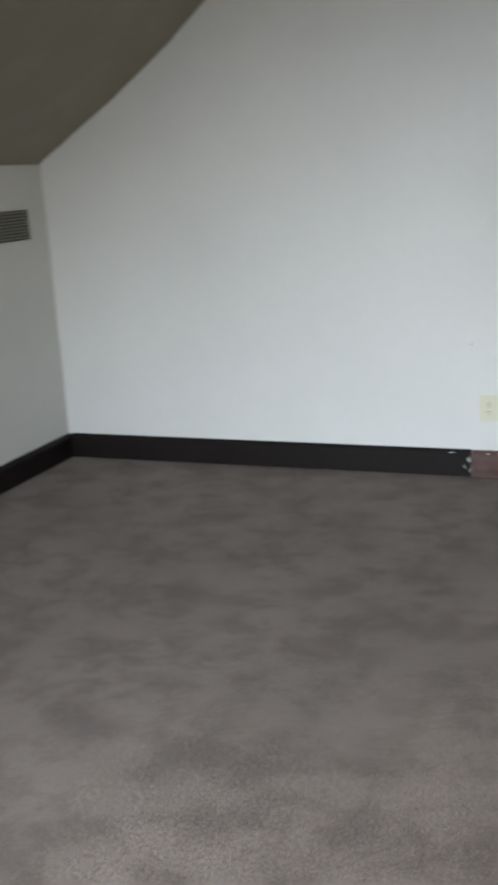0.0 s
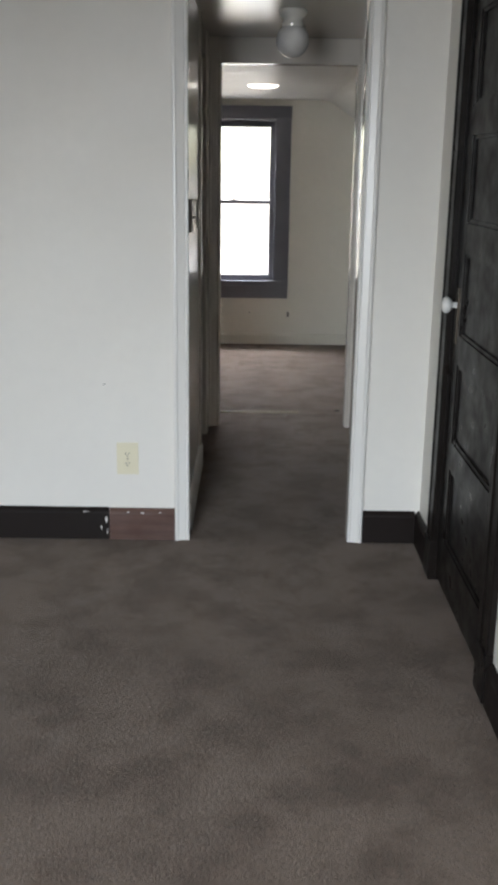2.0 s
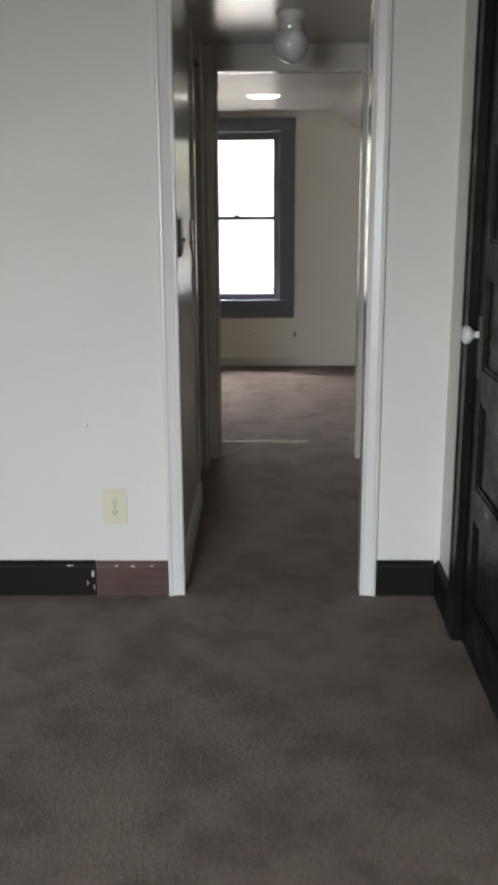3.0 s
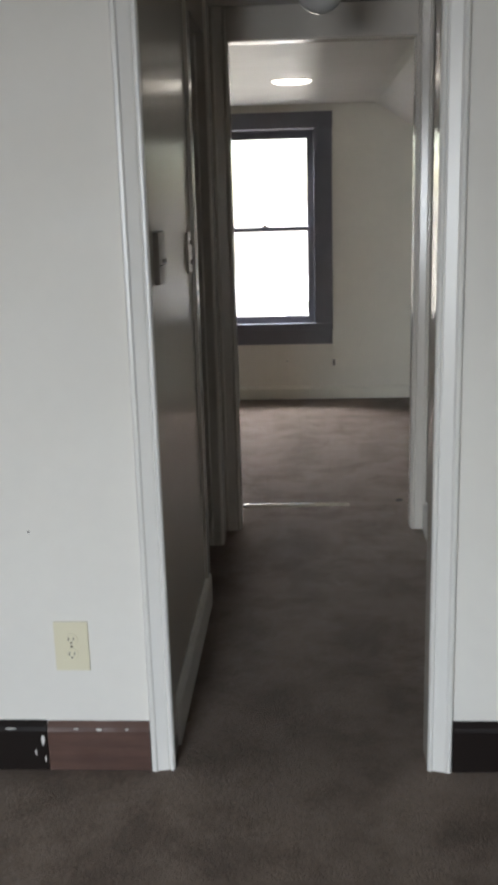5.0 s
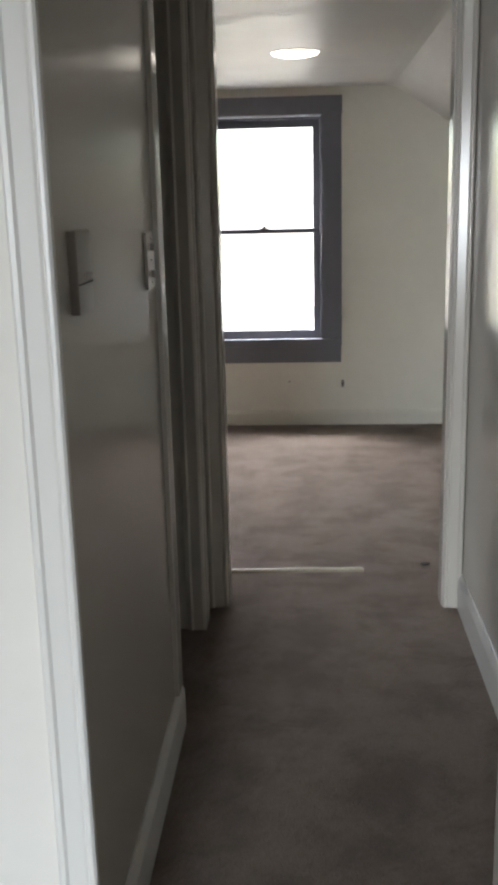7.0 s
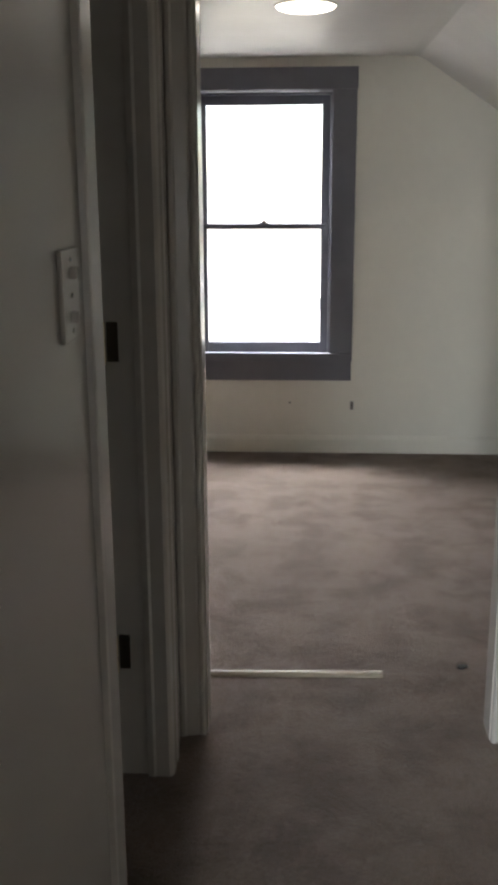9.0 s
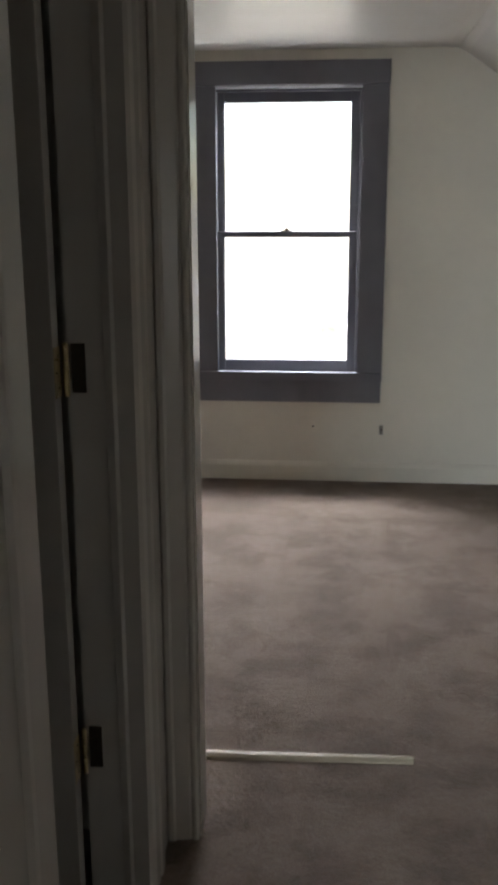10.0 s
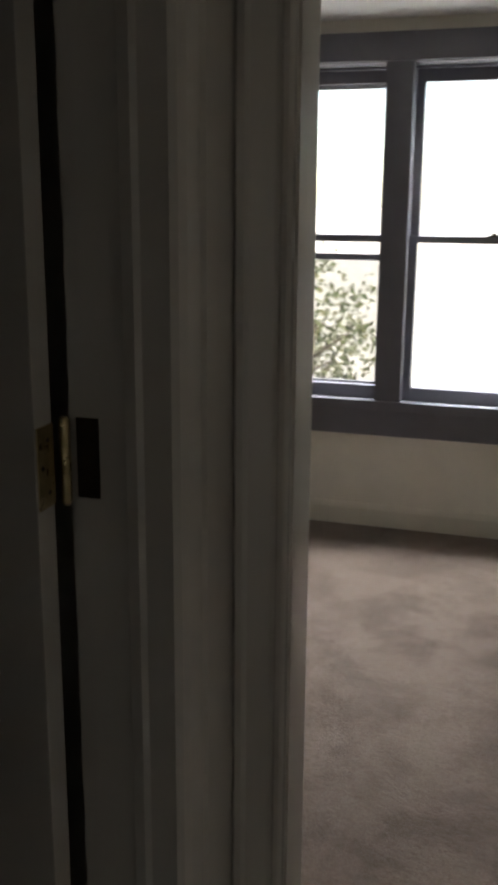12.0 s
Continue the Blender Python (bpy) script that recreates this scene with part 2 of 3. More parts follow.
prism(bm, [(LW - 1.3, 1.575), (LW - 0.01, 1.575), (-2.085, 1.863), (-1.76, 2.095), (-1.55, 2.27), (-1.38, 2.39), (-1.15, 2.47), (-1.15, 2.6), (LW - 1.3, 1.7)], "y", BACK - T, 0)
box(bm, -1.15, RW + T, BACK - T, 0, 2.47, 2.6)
structure("ceiling", bm, CEIL_NEAR, "cream attic ceiling, coloured darker for shade, sloping to the knee wall", "ceiling")

# unseen closet added behind the dark door, its shade put into the colour
structure("wall_closet", boxes((1.7, 1.78, -1.6, 0, 0, 2.4), (RW + T, 1.7, -1.6, -1.52, 0, 2.4), (RW + T, 1.7, -0.08, 0, 0, 2.4)), DARKROOM, "unseen closet walls added behind the door, coloured dark for shade", "wall")

# hall
LD0, LD1 = 1.05, 1.65
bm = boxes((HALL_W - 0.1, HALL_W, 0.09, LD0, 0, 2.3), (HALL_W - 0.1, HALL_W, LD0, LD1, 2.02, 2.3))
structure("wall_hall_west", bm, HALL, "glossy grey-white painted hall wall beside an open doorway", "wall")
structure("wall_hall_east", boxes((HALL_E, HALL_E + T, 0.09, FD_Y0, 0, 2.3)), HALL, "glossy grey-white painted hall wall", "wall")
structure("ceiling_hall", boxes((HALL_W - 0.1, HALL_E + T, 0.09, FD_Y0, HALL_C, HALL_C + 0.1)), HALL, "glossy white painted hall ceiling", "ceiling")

# side room behind the open door, its darkness painted into the walls
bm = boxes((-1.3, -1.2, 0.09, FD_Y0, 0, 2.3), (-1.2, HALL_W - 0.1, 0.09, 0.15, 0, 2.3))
structure("wall_side_room", bm, DARKROOM, "side room walls, coloured dark to look unlit", "wall")
structure("ceiling_side_room", boxes((-1.2, HALL_W - 0.1, 0.15, FD_Y0, 2.12, 2.2)), DARKROOM, "side room ceiling, coloured dark to look unlit", "ceiling")

# wall between the hall and the far room
FDL, FDR = 0.060, 0.797
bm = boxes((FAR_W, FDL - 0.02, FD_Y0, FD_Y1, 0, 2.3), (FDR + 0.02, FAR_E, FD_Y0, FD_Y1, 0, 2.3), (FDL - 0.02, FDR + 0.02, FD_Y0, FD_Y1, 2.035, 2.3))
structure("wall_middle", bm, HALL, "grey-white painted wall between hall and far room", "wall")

# far room shell
WX0, WX1, WZ0, WZ1 = -1.039, 0.441, 0.505, 1.877
bm = boxes((FAR_W, WX0, FAR_Y, FAR_Y + 0.3, 0, 2.5), (WX1, FAR_E, FAR_Y, FAR_Y + 0.3, 0, 2.5), (WX0, WX1, FAR_Y, FAR_Y + 0.3, 0, WZ0), (WX0, WX1, FAR_Y, FAR_Y + 0.3, WZ1, 2.5))
structure("wall_window", bm, TAN, "cream painted plaster wall around a double window", "wall")
structure("wall_far_east", boxes((FAR_E, FAR_E + T, FD_Y0, FAR_Y + 0.3, 0, 1.08)), TAN, "low cream painted knee wall", "wall")
structure("wall_far_west", boxes((FAR_W - T, FAR_W, FD_Y0, FAR_Y + 0.3, 0, 2.3)), TAN, "cream painted wall", "wall")
bm = bmesh.new()
box(bm, FAR_W, 0.80, FD_Y1, FAR_Y, FAR_C, FAR_C + 0.12)
prism(bm, [(0.80, FAR_C), (0.845, FAR_C - 0.006), (0.885, FAR_C - 0.026), (FAR_E, 1.03), (FAR_E + T, 1.03), (FAR_E + T, 1.2), (0.86, FAR_C + 0.12), (0.80, FAR_C + 0.12)], "y", FD_Y1, FAR_Y)
structure("ceiling_far", bm, CEIL, "white painted ceiling sloping down on one side", "ceiling")

# unseen roof, added to keep the sky out above the rooms
bm = bmesh.new()
prism(bm, [(-4.0, 1.2), (-3.8, 1.2), (-0.3, 3.1), (0.1, 3.1), (3.7, 1.2), (3.9, 1.2), (0.1, 3.35), (-0.3, 3.35)], "y", BACK - 0.5, FAR_Y + 0.32)
box(bm, -3.9, -3.75, BACK - 0.3, FAR_Y + 0.3, 0, 1.3)
box(bm, 3.75, 3.9, BACK - 0.3, FAR_Y + 0.3, 0, 1.3)
prism(bm, [(-2.75, 2.5), (2.75, 2.5), (0.1, 3.15), (-0.3, 3.15)], "y", BACK - 0.3, BACK - T)
structure("roof", bm, ROOFING, "unseen grey shingled gable roof added over the attic to block the sky", "roof")


# ---- skirting and door trim ----
def skirting_profile(h, t):
    return [(0, 0), (t, 0), (t, h - 0.022), (t * 0.75, h - 0.012), (t * 0.45, h - 0.004), (t * 0.3, h), (0, h)]


BH = 0.133


def skirt_y(name, x0, x1, face, sign, h, t, mat, label):
    """Skirting along x on a wall whose face lies at y = face; sign is the way into the room."""
    bm = bmesh.new()
    prism(bm, [(face + sign * p, z) for p, z in skirting_profile(h, t)], "x", x0, x1)
    return structure(name, bm, mat, label, "baseboard")


def skirt_x(name, y0, y1, face, sign, h, t, mat, label):
    bm = bmesh.new()
    prism(bm, [(face + sign * p, z) for p, z in skirting_profile(h, t)], "y", y0, y1)
    return structure(name, bm, mat, label, "baseboard")


DL = "tall near-black stained wooden baseboard with paint chips"
skirt_y("baseboard", LW + 0.02, -0.329, 0, -1, BH, 0.02, DARK_BASE, DL)
skirt_y("baseboard", -0.326, -0.062, 0, -1, BH - 0.002, 0.019, BARE, "unstained red-brown wooden baseboard piece")
skirt_y("baseboard", 0.705, RW - 0.02, 0, -1, BH, 0.02, DARK_BASE, DL)
skirt_x("baseboard", BACK, -0.004, LW, 1, BH, 0.02, DARK_BASE, DL).matrix_world = SPLAY
skirt_x("baseboard", -0.262, 0, RW, -1, BH, 0.02, DARK_BASE, DL)
skirt_x("baseboard", BACK, -1.272, RW, -1, BH, 0.02, DARK_BASE, DL)
skirt_x("baseboard", 0.10, LD0 - 0.002, HALL_W, 1, 0.125, 0.016, TRIM, "white painted hall baseboard")
skirt_x("baseboard", 0.10, FD_Y0 - 0.02, HALL_E, -1, 0.125, 0.016, TRIM, "white painted hall baseboard")
skirt_y("baseboard", FAR_W, FAR_E, FAR_Y, -1, 0.095, 0.014, TAN, "cream painted baseboard below the window")

# pale chips of wall paint and plaster on the dark skirting
chips = thing("paint_chips", (-0.32, -0.02, 0.06), "flecks of white paint on the dark baseboard", "paint chips")
rng = random.Random(5)
for x, z, w, h in [(-0.338, 0.086, 0.010, 0.030), (-0.359, 0.05, 0.005, 0.022), (-0.335, 0.035, 0.004, 0.026), (-0.25, 0.118, 0.016, 0.006), (-0.19, 0.116, 0.02, 0.005), (-0.42, 0.119, 0.03, 0.004), (-0.12, 0.118, 0.012, 0.005)]:
    k = 7
    ring = []
    for i in range(k):
        a = 2 * math.pi * i / k
        q = rng.uniform(0.6, 1.1)
        ring.append((x + w / 2 * q * math.cos(a), z + h / 2 * q * math.sin(a)))
    bm = bmesh.new()
    prism(bm, ring, "y", -0.0216, -0.0185)
    part("chip", bm, TRIM, chips)


def casing_z(bm, x_in, x_out, face, sign, z0, z1):
    """Upright moulded casing on a wall at y = face, from its inner to its outer edge."""
    w = x_out - x_in
    prof = [(0, 0), (0, 0.013), (0.07, 0.018), (0.16, 0.018), (0.22, 0.013), (0.30, 0.016), (0.72, 0.021), (0.80, 0.026), (0.93, 0.026), (1.0, 0.020), (1.0, 0)]
    prism(bm, [(x_in + w * p, face + sign * q) for p, q in prof], "z", z0, z1)


# first doorway: casing, and the jambs that line it
bm = bmesh.new()
casing_z(bm, -0.001, -0.060, 0, -1, 0, 2.18)
casing_z(bm, 0.643, 0.702, 0, -1, 0, 2.18)
box(bm, -0.001, 0.643, -0.02, 0, 2.115, 2.18)
structure("trim_first_doorway", bm, TRIM, "white gloss painted moulded door casing", "door frame")
bm = boxes((-0.02, -0.006, 0.0, 0.088, 0, 2.13), (0.644, 0.66, 0.0, 0.088, 0, 2.13), (-0.006, 0.644, 0.0, 0.088, 2.118, 2.13))
structure("trim_first_jamb", bm, HALL, "grey-white gloss painted door jambs", "door frame")

# far doorway
DT = 2.015
bm = boxes((FDL - 0.02, FDL, FD_Y0, FD_Y1, 0, DT), (FDR, FDR + 0.02, FD_Y0, FD_Y1, 0, DT), (FDL - 0.02, FDR + 0.02, FD_Y0, FD_Y1, DT, DT + 0.02))
casing_z(bm, FDL - 0.004, -0.011, FD_Y0, -1, 0, HALL_C)
casing_z(bm, FDR + 0.004, HALL_E - 0.002, FD_Y0, -1, 0, HALL_C)
box(bm, FDL - 0.004, FDR + 0.004, FD_Y0 - 0.02, FD_Y0, DT + 0.003, HALL_C - 0.012)
structure("trim_far_doorway", bm, HALL, "grey-white gloss painted door jambs and casing", "door frame")

# side doorway: the jamb stack that faces the walker, and the near casing on the hall wall
bm = bmesh.new()
prism(bm, [(-0.136, 1.656), (-0.068, 1.656), (-0.066, 1.645), (-0.052, 1.641), (-0.046, 1.646), (-0.014, 1.644), (-0.007, 1.650), (-0.003, 1.664), (-0.003, 1.700), (-0.008, 1.708), (-0.002, 1.716), (-0.002, 1.745), (-0.010, 1.755), (-0.0115, 1.852), (-0.136, 1.852)], "z", 0, HALL_C)
structure("trim_side_jamb", bm, HALL, "grey-white gloss painted jamb stack of the side doorway", "door frame")
bm = bmesh.new()
prism(bm, [(HALL_W + 0.0005, 0.965), (HALL_W + 0.010, 0.967), (HALL_W + 0.012, 0.975), (HALL_W + 0.012, 1.04), (HALL_W + 0.006, LD0), (HALL_W + 0.0005, LD0)], "z", 0.127, HALL_C)
structure("trim_side_casing", bm, HALL, "flat grey-white painted casing on the hall wall", "door frame")


# ---- open side door with its hinges ----
def hinge(z, parent):
    h = 0.088
    bm = bmesh.new()
    box(bm, -0.1415, -0.1385, 1.591, 1.624, z - h / 2, z + h / 2, 0.0008)
    leafp = part("hinge", bm, BRASS, parent, "aged brass butt hinge")
    bm = bmesh.new()
    lathe(bm, [(0.0, -h / 2 - 0.006), (0.004, -h / 2 - 0.004), (0.0062, -h / 2), (0.0062, -h / 6), (0.0056, -h / 6 + 0.001), (0.0062, -h / 6 + 0.002), (0.0062, h / 6), (0.0056, h / 6 + 0.001), (0.0062, h / 6 + 0.002), (0.0062, h / 2), (0.004, h / 2 + 0.004), (0.0, h / 2 + 0.006)][1:-1], "z", (-0.1325, 1.6365, z), 14)
    part("hinge_pin", bm, BRASS, leafp, smooth=True)
    bm = boxes((-0.1275, -0.102, 1.6535, 1.6558, z - h / 2, z + h / 2))
    part("jamb_leaf", bm, BRONZE, leafp, "painted-over dark hinge leaf")
    for dz in (-0.028, 0.0, 0.028):
        bm = bmesh.new()
        lathe(bm, [(0.0032, -0.1388), (0.0024, -0.1378)], "x", (0, 1.606 + 0.006 * (1 if dz else -1), z + dz), 10)
        part("screw", bm, BRONZE, leafp)


side_door = thing("open_door", (-0.155, 1.62, 0), "grey-white painted panel door standing open into a dim room", "door")
bm = bmesh.new()
box(bm, -0.72, -0.140, 1.589, 1.624, 0.012, 2.0, 0.002)
part("slab", bm, HALL, side_door)
for z0, z1 in ((0.20, 0.86), (1.0, 1.85)):
    bm = bmesh.new()
    for q in (0.0, 0.014):
        box(bm, -0.62 + q, -0.256 - q, 1.586 - q * 0.2, 1.5895, z0 + q, z1 - q, 0.001)
    part("panel", bm, HALL, side_door)
for zz in (0.33, 1.075, 1.83):
    hinge(zz, side_door)


# ---- dark closet door in the east wall ----
def dark_door():
    th = thing("closet_door", (RW, (d0 + d1) / 2, 0), "near-black varnished five-panel wooden closet door, closed", "door")
    x0, x1 = RW + 0.004, RW + 0.040
    st, rail = 0.105, 0.10
    n = 5
    bottom, top = 0.02, dtop
    zs = []
    z = bottom + 0.17
    ph = (top - 0.10 - z - (n - 1) * rail) / n
    for i in range(n):
        zs.append((z, z + ph))
        z += ph + rail
    for y0, y1 in ((d0 + 0.002, d0 + st), (d1 - st, d1 - 0.002)):
        bm = bmesh.new()
        box(bm, x0, x1, y0, y1, bottom, top, 0.002)
        part("stile", bm, DARKWOOD, th)
    prev = bottom
    for z0, z1 in zs + [(top, top)]:
        bm = bmesh.new()
        box(bm, x0, x1, d0 + st, d1 - st, prev, z0, 0.0015)
        part("rail", bm, DARKWOOD, th)
        prev = z1
    for z0, z1 in zs:
        bm = bmesh.new()
        y0, y1 = d0 + st, d1 - st
        box(bm, x0 + 0.012, x1 - 0.008, y0, y1, z0, z1)
        for a, b, c, d in ((y0, y1, z0, z0 + 0.012), (y0, y1, z1 - 0.012, z1), (y0, y0 + 0.012, z0 + 0.012, z1 - 0.012), (y1 - 0.012, y1, z0 + 0.012, z1 - 0.012)):
            box(bm, x0 + 0.005, x0 + 0.0125, a, b, c, d, 0.002)
        part("panel", bm, DARKWOOD, th)
    ky, kz = d1 - 0.05, 1.03
    bm = bmesh.new()
    box(bm, x0 - 0.003, x0 + 0.001, ky - 0.024, ky + 0.024, kz - 0.13, kz + 0.06, 0.0012)
    plate = part("escutcheon", bm, BRONZE, th, "dark metal escutcheon plate")
    bm = bmesh.new()
    lathe(bm, [(0.012, 0.0), (0.010, -0.008), (0.009, -0.014), (0.018, -0.020), (0.027, -0.029), (0.0285, -0.037), (0.024, -0.046), (0.012, -0.051), (0.002, -0.052)], "x", (x0 - 0.003, ky, kz), 28)
    part("knob", bm, PORCELAIN, plate, "white porcelain door knob", smooth=True)
    bm = bmesh.new()
    box(bm, x0 - 0.0045, x0 - 0.0025, ky - 0.004, ky + 0.004, kz - 0.09, kz - 0.065, 0.001)
    part("keyhole", bm, SLOT, plate)
    return th


dark_door()
# casing of the closet door, with square plinths
bm = bmesh.new()
for a, b in ((d1 + 0.004, d1 + 0.112), (d0 - 0.112, d0 - 0.004)):
    w = b - a
    prism(bm, [(RW, a), (RW - 0.016, a), (RW - 0.020, a + 0.006), (RW - 0.020, a + w * 0.2), (RW - 0.016, a + w * 0.26), (RW - 0.016, a + w * 0.72), (RW - 0.020, a + w * 0.8), (RW - 0.020, b - 0.006), (RW - 0.016, b), (RW, b)], "z", 0.0, dtop + 0.012)
    box(bm, RW - 0.024, RW, a - 0.003, b + 0.003, 0, 0.15, 0.002)
box(bm, RW - 0.022, RW, d0 - 0.125, d1 + 0.125, dtop + 0.0125, dtop + 0.125, 0.002)
box(bm, RW, RW + T, d1 + 0.001, d1 + 0.0145, 0, dtop + 0.0145)
box(bm, RW, RW + T, d0 - 0.0145, d0 - 0.001, 0, dtop + 0.0145)
box(bm, RW, RW + T, d0 - 0.001, d1 + 0.001, dtop + 0.002, dtop + 0.0145)
structure("trim_closet_door", bm, DARKWOOD, "near-black varnished wooden door casing", "door frame")


# ---- wall fittings of the first room ----
def outlet(x, z):
    th = thing("wall_outlet", (x, 0, z), "ivory plastic duplex wall outlet above the baseboard", "outlet")
    bm = bmesh.new()
    box(bm, x - 0.0435, x + 0.0435, -0.006, 0.0, z - 0.066, z + 0.066, 0.0025)
    plate = part("cover_plate", bm, PLASTIC, th)
    for dz in (0.020, -0.020):
        bm = bmesh.new()
        lathe(bm, [(0.0165, -0.0055), (0.0165, -0.0078), (0.0150, -0.0085)], "y", (x, 0, z + dz), 22)
        face = part("receptacle", bm, PLASTIC, plate)
        for dx, h in ((-0.0062, 0.009), (0.0062, 0.0075)):
            part("slot", boxes((x + dx - 0.0013, x + dx + 0.0013, -0.0089, -0.0078, z + dz + 0.002 - h / 2, z + dz + 0.002 + h / 2)), SLOT, face)
        bm = bmesh.new()
        lathe(bm, [(0.0026, -0.0078), (0.0026, -0.0089)], "y", (x, 0, z + dz - 0.0085), 10)
        part("slot", bm, SLOT, face)
    bm = bmesh.new()
    lathe(bm, [(0.0032, -0.006), (0.0026, -0.0072)], "y", (x, 0, z), 12)
    part("screw", bm, STEEL, plate)
    return th


outlet(-0.249, 0.341)


LOUVRE = paint("brown_louvre_enamel", (0.34, 0.31, 0.25), 0.45, 0.1, 0.0002)


def vent():
    y0, y1, z0, z1 = -0.52, -0.15, 1.19, 1.375
    th = thing("wall_vent", (LW, (y0 + y1) / 2, z0), "aged white metal wall vent with dark louvres", "vent")
    bm = boxes((LW, LW + 0.012, y0, y1, z0, z0 + 0.018, 0.002), (LW, LW + 0.012, y0, y1, z1 - 0.018, z1, 0.002),
               (LW, LW + 0.012, y0, y0 + 0.018, z0 + 0.018, z1 - 0.018, 0.002), (LW, LW + 0.012, y1 - 0.018, y1, z0 + 0.018, z1 - 0.018, 0.002))
    part("frame", bm, WHITE_PLASTIC, th)
    part("backing", boxes((LW, LW + 0.002, y0 + 0.018, y1 - 0.018, z0 + 0.018, z1 - 0.018)), SLOT, th)
    n = 9
    first = None
    for i in range(n):
        z = z0 + 0.022 + (z1 - z0 - 0.044) * (i + 0.5) / n
        bm = bmesh.new()
        prism(bm, [(LW + 0.0022, z + 0.0035), (LW + 0.009, z - 0.0035), (LW + 0.0095, z - 0.002), (LW + 0.003, z + 0.005)], "y", y0 + 0.018, y1 - 0.018)
        part("slat", bm, LOUVRE, th)
    th.matrix_world = SPLAY @ Matrix.Translation(th.location)


vent()


# ---- hall fittings ----
def globe_lamp(x, y, z):
    th = thing("ceiling_lamp", (x, y, HALL_C), "unlit frosted glass globe lamp on a pale ceiling holder", "ceiling lamp")
    bm = bmesh.new()
    lathe(bm, [(0.060, HALL_C), (0.062, HALL_C - 0.012), (0.052, HALL_C - 0.028), (0.040, HALL_C - 0.036), (0.040, z + 0.074), (0.046, z + 0.070), (0.046, z + 0.050), (0.038, z + 0.047)], "z", (x, y, 0), 32)
    part("holder", bm, WHITE_PLASTIC, th, smooth=True)
    prof = []
    for i in range(19):
        a = math.pi * (0.16 + 0.84 * i / 18)
        prof.append((max(0.0006, 0.073 * math.sin(a)), z + 0.073 * math.cos(a)))
    bm = bmesh.new()
    lathe(bm, prof, "z", (x, y, 0), 36)
    part("globe", bm, GLOBE, th, "frosted glass globe", smooth=True)
    for a in (0.4, 2.5, 4.6):
        bm = bmesh.new()
        lathe(bm, [(0.004, 0.044), (0.004, 0.056), (0.0065, 0.057), (0.0065, 0.062)], "x", (0, 0, 0), 10)
        bmesh.ops.rotate(bm, verts=bm.verts[:], cent=(0, 0, 0), matrix=Matrix.Rotation(a, 3, "Z"))
        bmesh.ops.translate(bm, verts=bm.verts[:], vec=(x, y, z + 0.060))
        part("thumbscrew", bm, STEEL, th)


def nail_hole(x, z):
    th = thing("nail_hole", (x, 0, z), "tiny dark nail hole in the off-white wall", "nail hole")
    bm = bmesh.new()
    lathe(bm, [(0.003, -0.0006), (0.0024, -0.0012), (0.0014, -0.0010)], "y", (x, 0, z), 9)
    part("hole", bm, SLOT, th)


nail_hole(-0.336, 0.644)

globe_lamp(0.405, 0.895, 2.018)


def wall_control(y, z, h, w, d, mat, label, name, cat, lever):
    th = thing(name, (HALL_W, y, z), label, cat)
    bm = bmesh.new()
    box(bm, HALL_W, HALL_W + d, y - w / 2, y + w / 2, z - h / 2, z + h / 2, 0.003)
    body = part("cover", bm, mat, th)
    if lever:
        bm = bmesh.new()
        box(bm, HALL_W + d, HALL_W + d + 0.012, y - 0.004, y + 0.004, z - 0.012, z - 0.002, 0.002)
        part("lever", bm, mat, body)
        part("seam", boxes((HALL_W + d, HALL_W + d + 0.0012, y - w / 2 + 0.004, y + w / 2 - 0.004, z - 0.018, z - 0.0155)), SLOT, body)
    else:
        for dz in (-0.03, 0.03):
            bm = bmesh.new()
            box(bm, HALL_W + d - 0.001, HALL_W + d + 0.010, y - 0.005, y + 0.005, z + dz - 0.008, z + dz + 0.008, 0.002)
            part("toggle", bm, mat, body)
        for dz in (-0.048, 0.0, 0.048):
            bm = bmesh.new()
            lathe(bm, [(0.0035, HALL_W + d), (0.0028, HALL_W + d + 0.0015)], "x", (0, y, z + dz), 10)
            part("screw", bm, STEEL, body)
    return th


# Box colour is darkened to hold its backlit silhouette.
CONTROL_PAINT = paint("backlit_brown_enamel", (0.30, 0.27, 0.24), 0.35, 0.05, 0.0002)
CONTROL_Y, SWITCH_Y = 0.150, 0.868
wall_control(CONTROL_Y, 1.288, 0.124, 0.10, 0.020, CONTROL_PAINT, "tall thermostat box coloured dark brown-grey as if backlit, with a small lever", "thermostat", "thermostat", True)
wall_control(SWITCH_Y, 1.262, 0.124, 0.09, 0.007, HALL, "glossy painted switch plate with two toggles", "light_switch", "switch", False)


# ---- far room things ----
def far_lamp(x, y):
    th = thing("ceiling_light", (x, y, FAR_C), "small round flush ceiling light, lit", "ceiling light")
    bm = bmesh.new()
    lathe(bm, [(0.112, FAR_C), (0.112, FAR_C - 0.003), (0.110, FAR_C - 0.004), (0.104, FAR_C - 0.004)], "z", (x, y, 0), 36)
    part("rim", bm, WHITE_PLASTIC, th, smooth=True)
    bm = bmesh.new()
    lathe(bm, [(0.108, FAR_C - 0.0045), (0.100, FAR_C - 0.012), (0.080, FAR_C - 0.018), (0.05, FAR_C - 0.021), (0.003, FAR_C - 0.022)], "z", (x, y, 0), 36)
    part("diffuser", bm, LED, th, "glowing white diffuser", smooth=True)


far_lamp(0.296, 3.28)

strip = thing("carpet_strip", (0.25, 2.175, 0), "thin pale carpet edging strip lying loose on the carpet", "edging strip")
bm = bmesh.new()
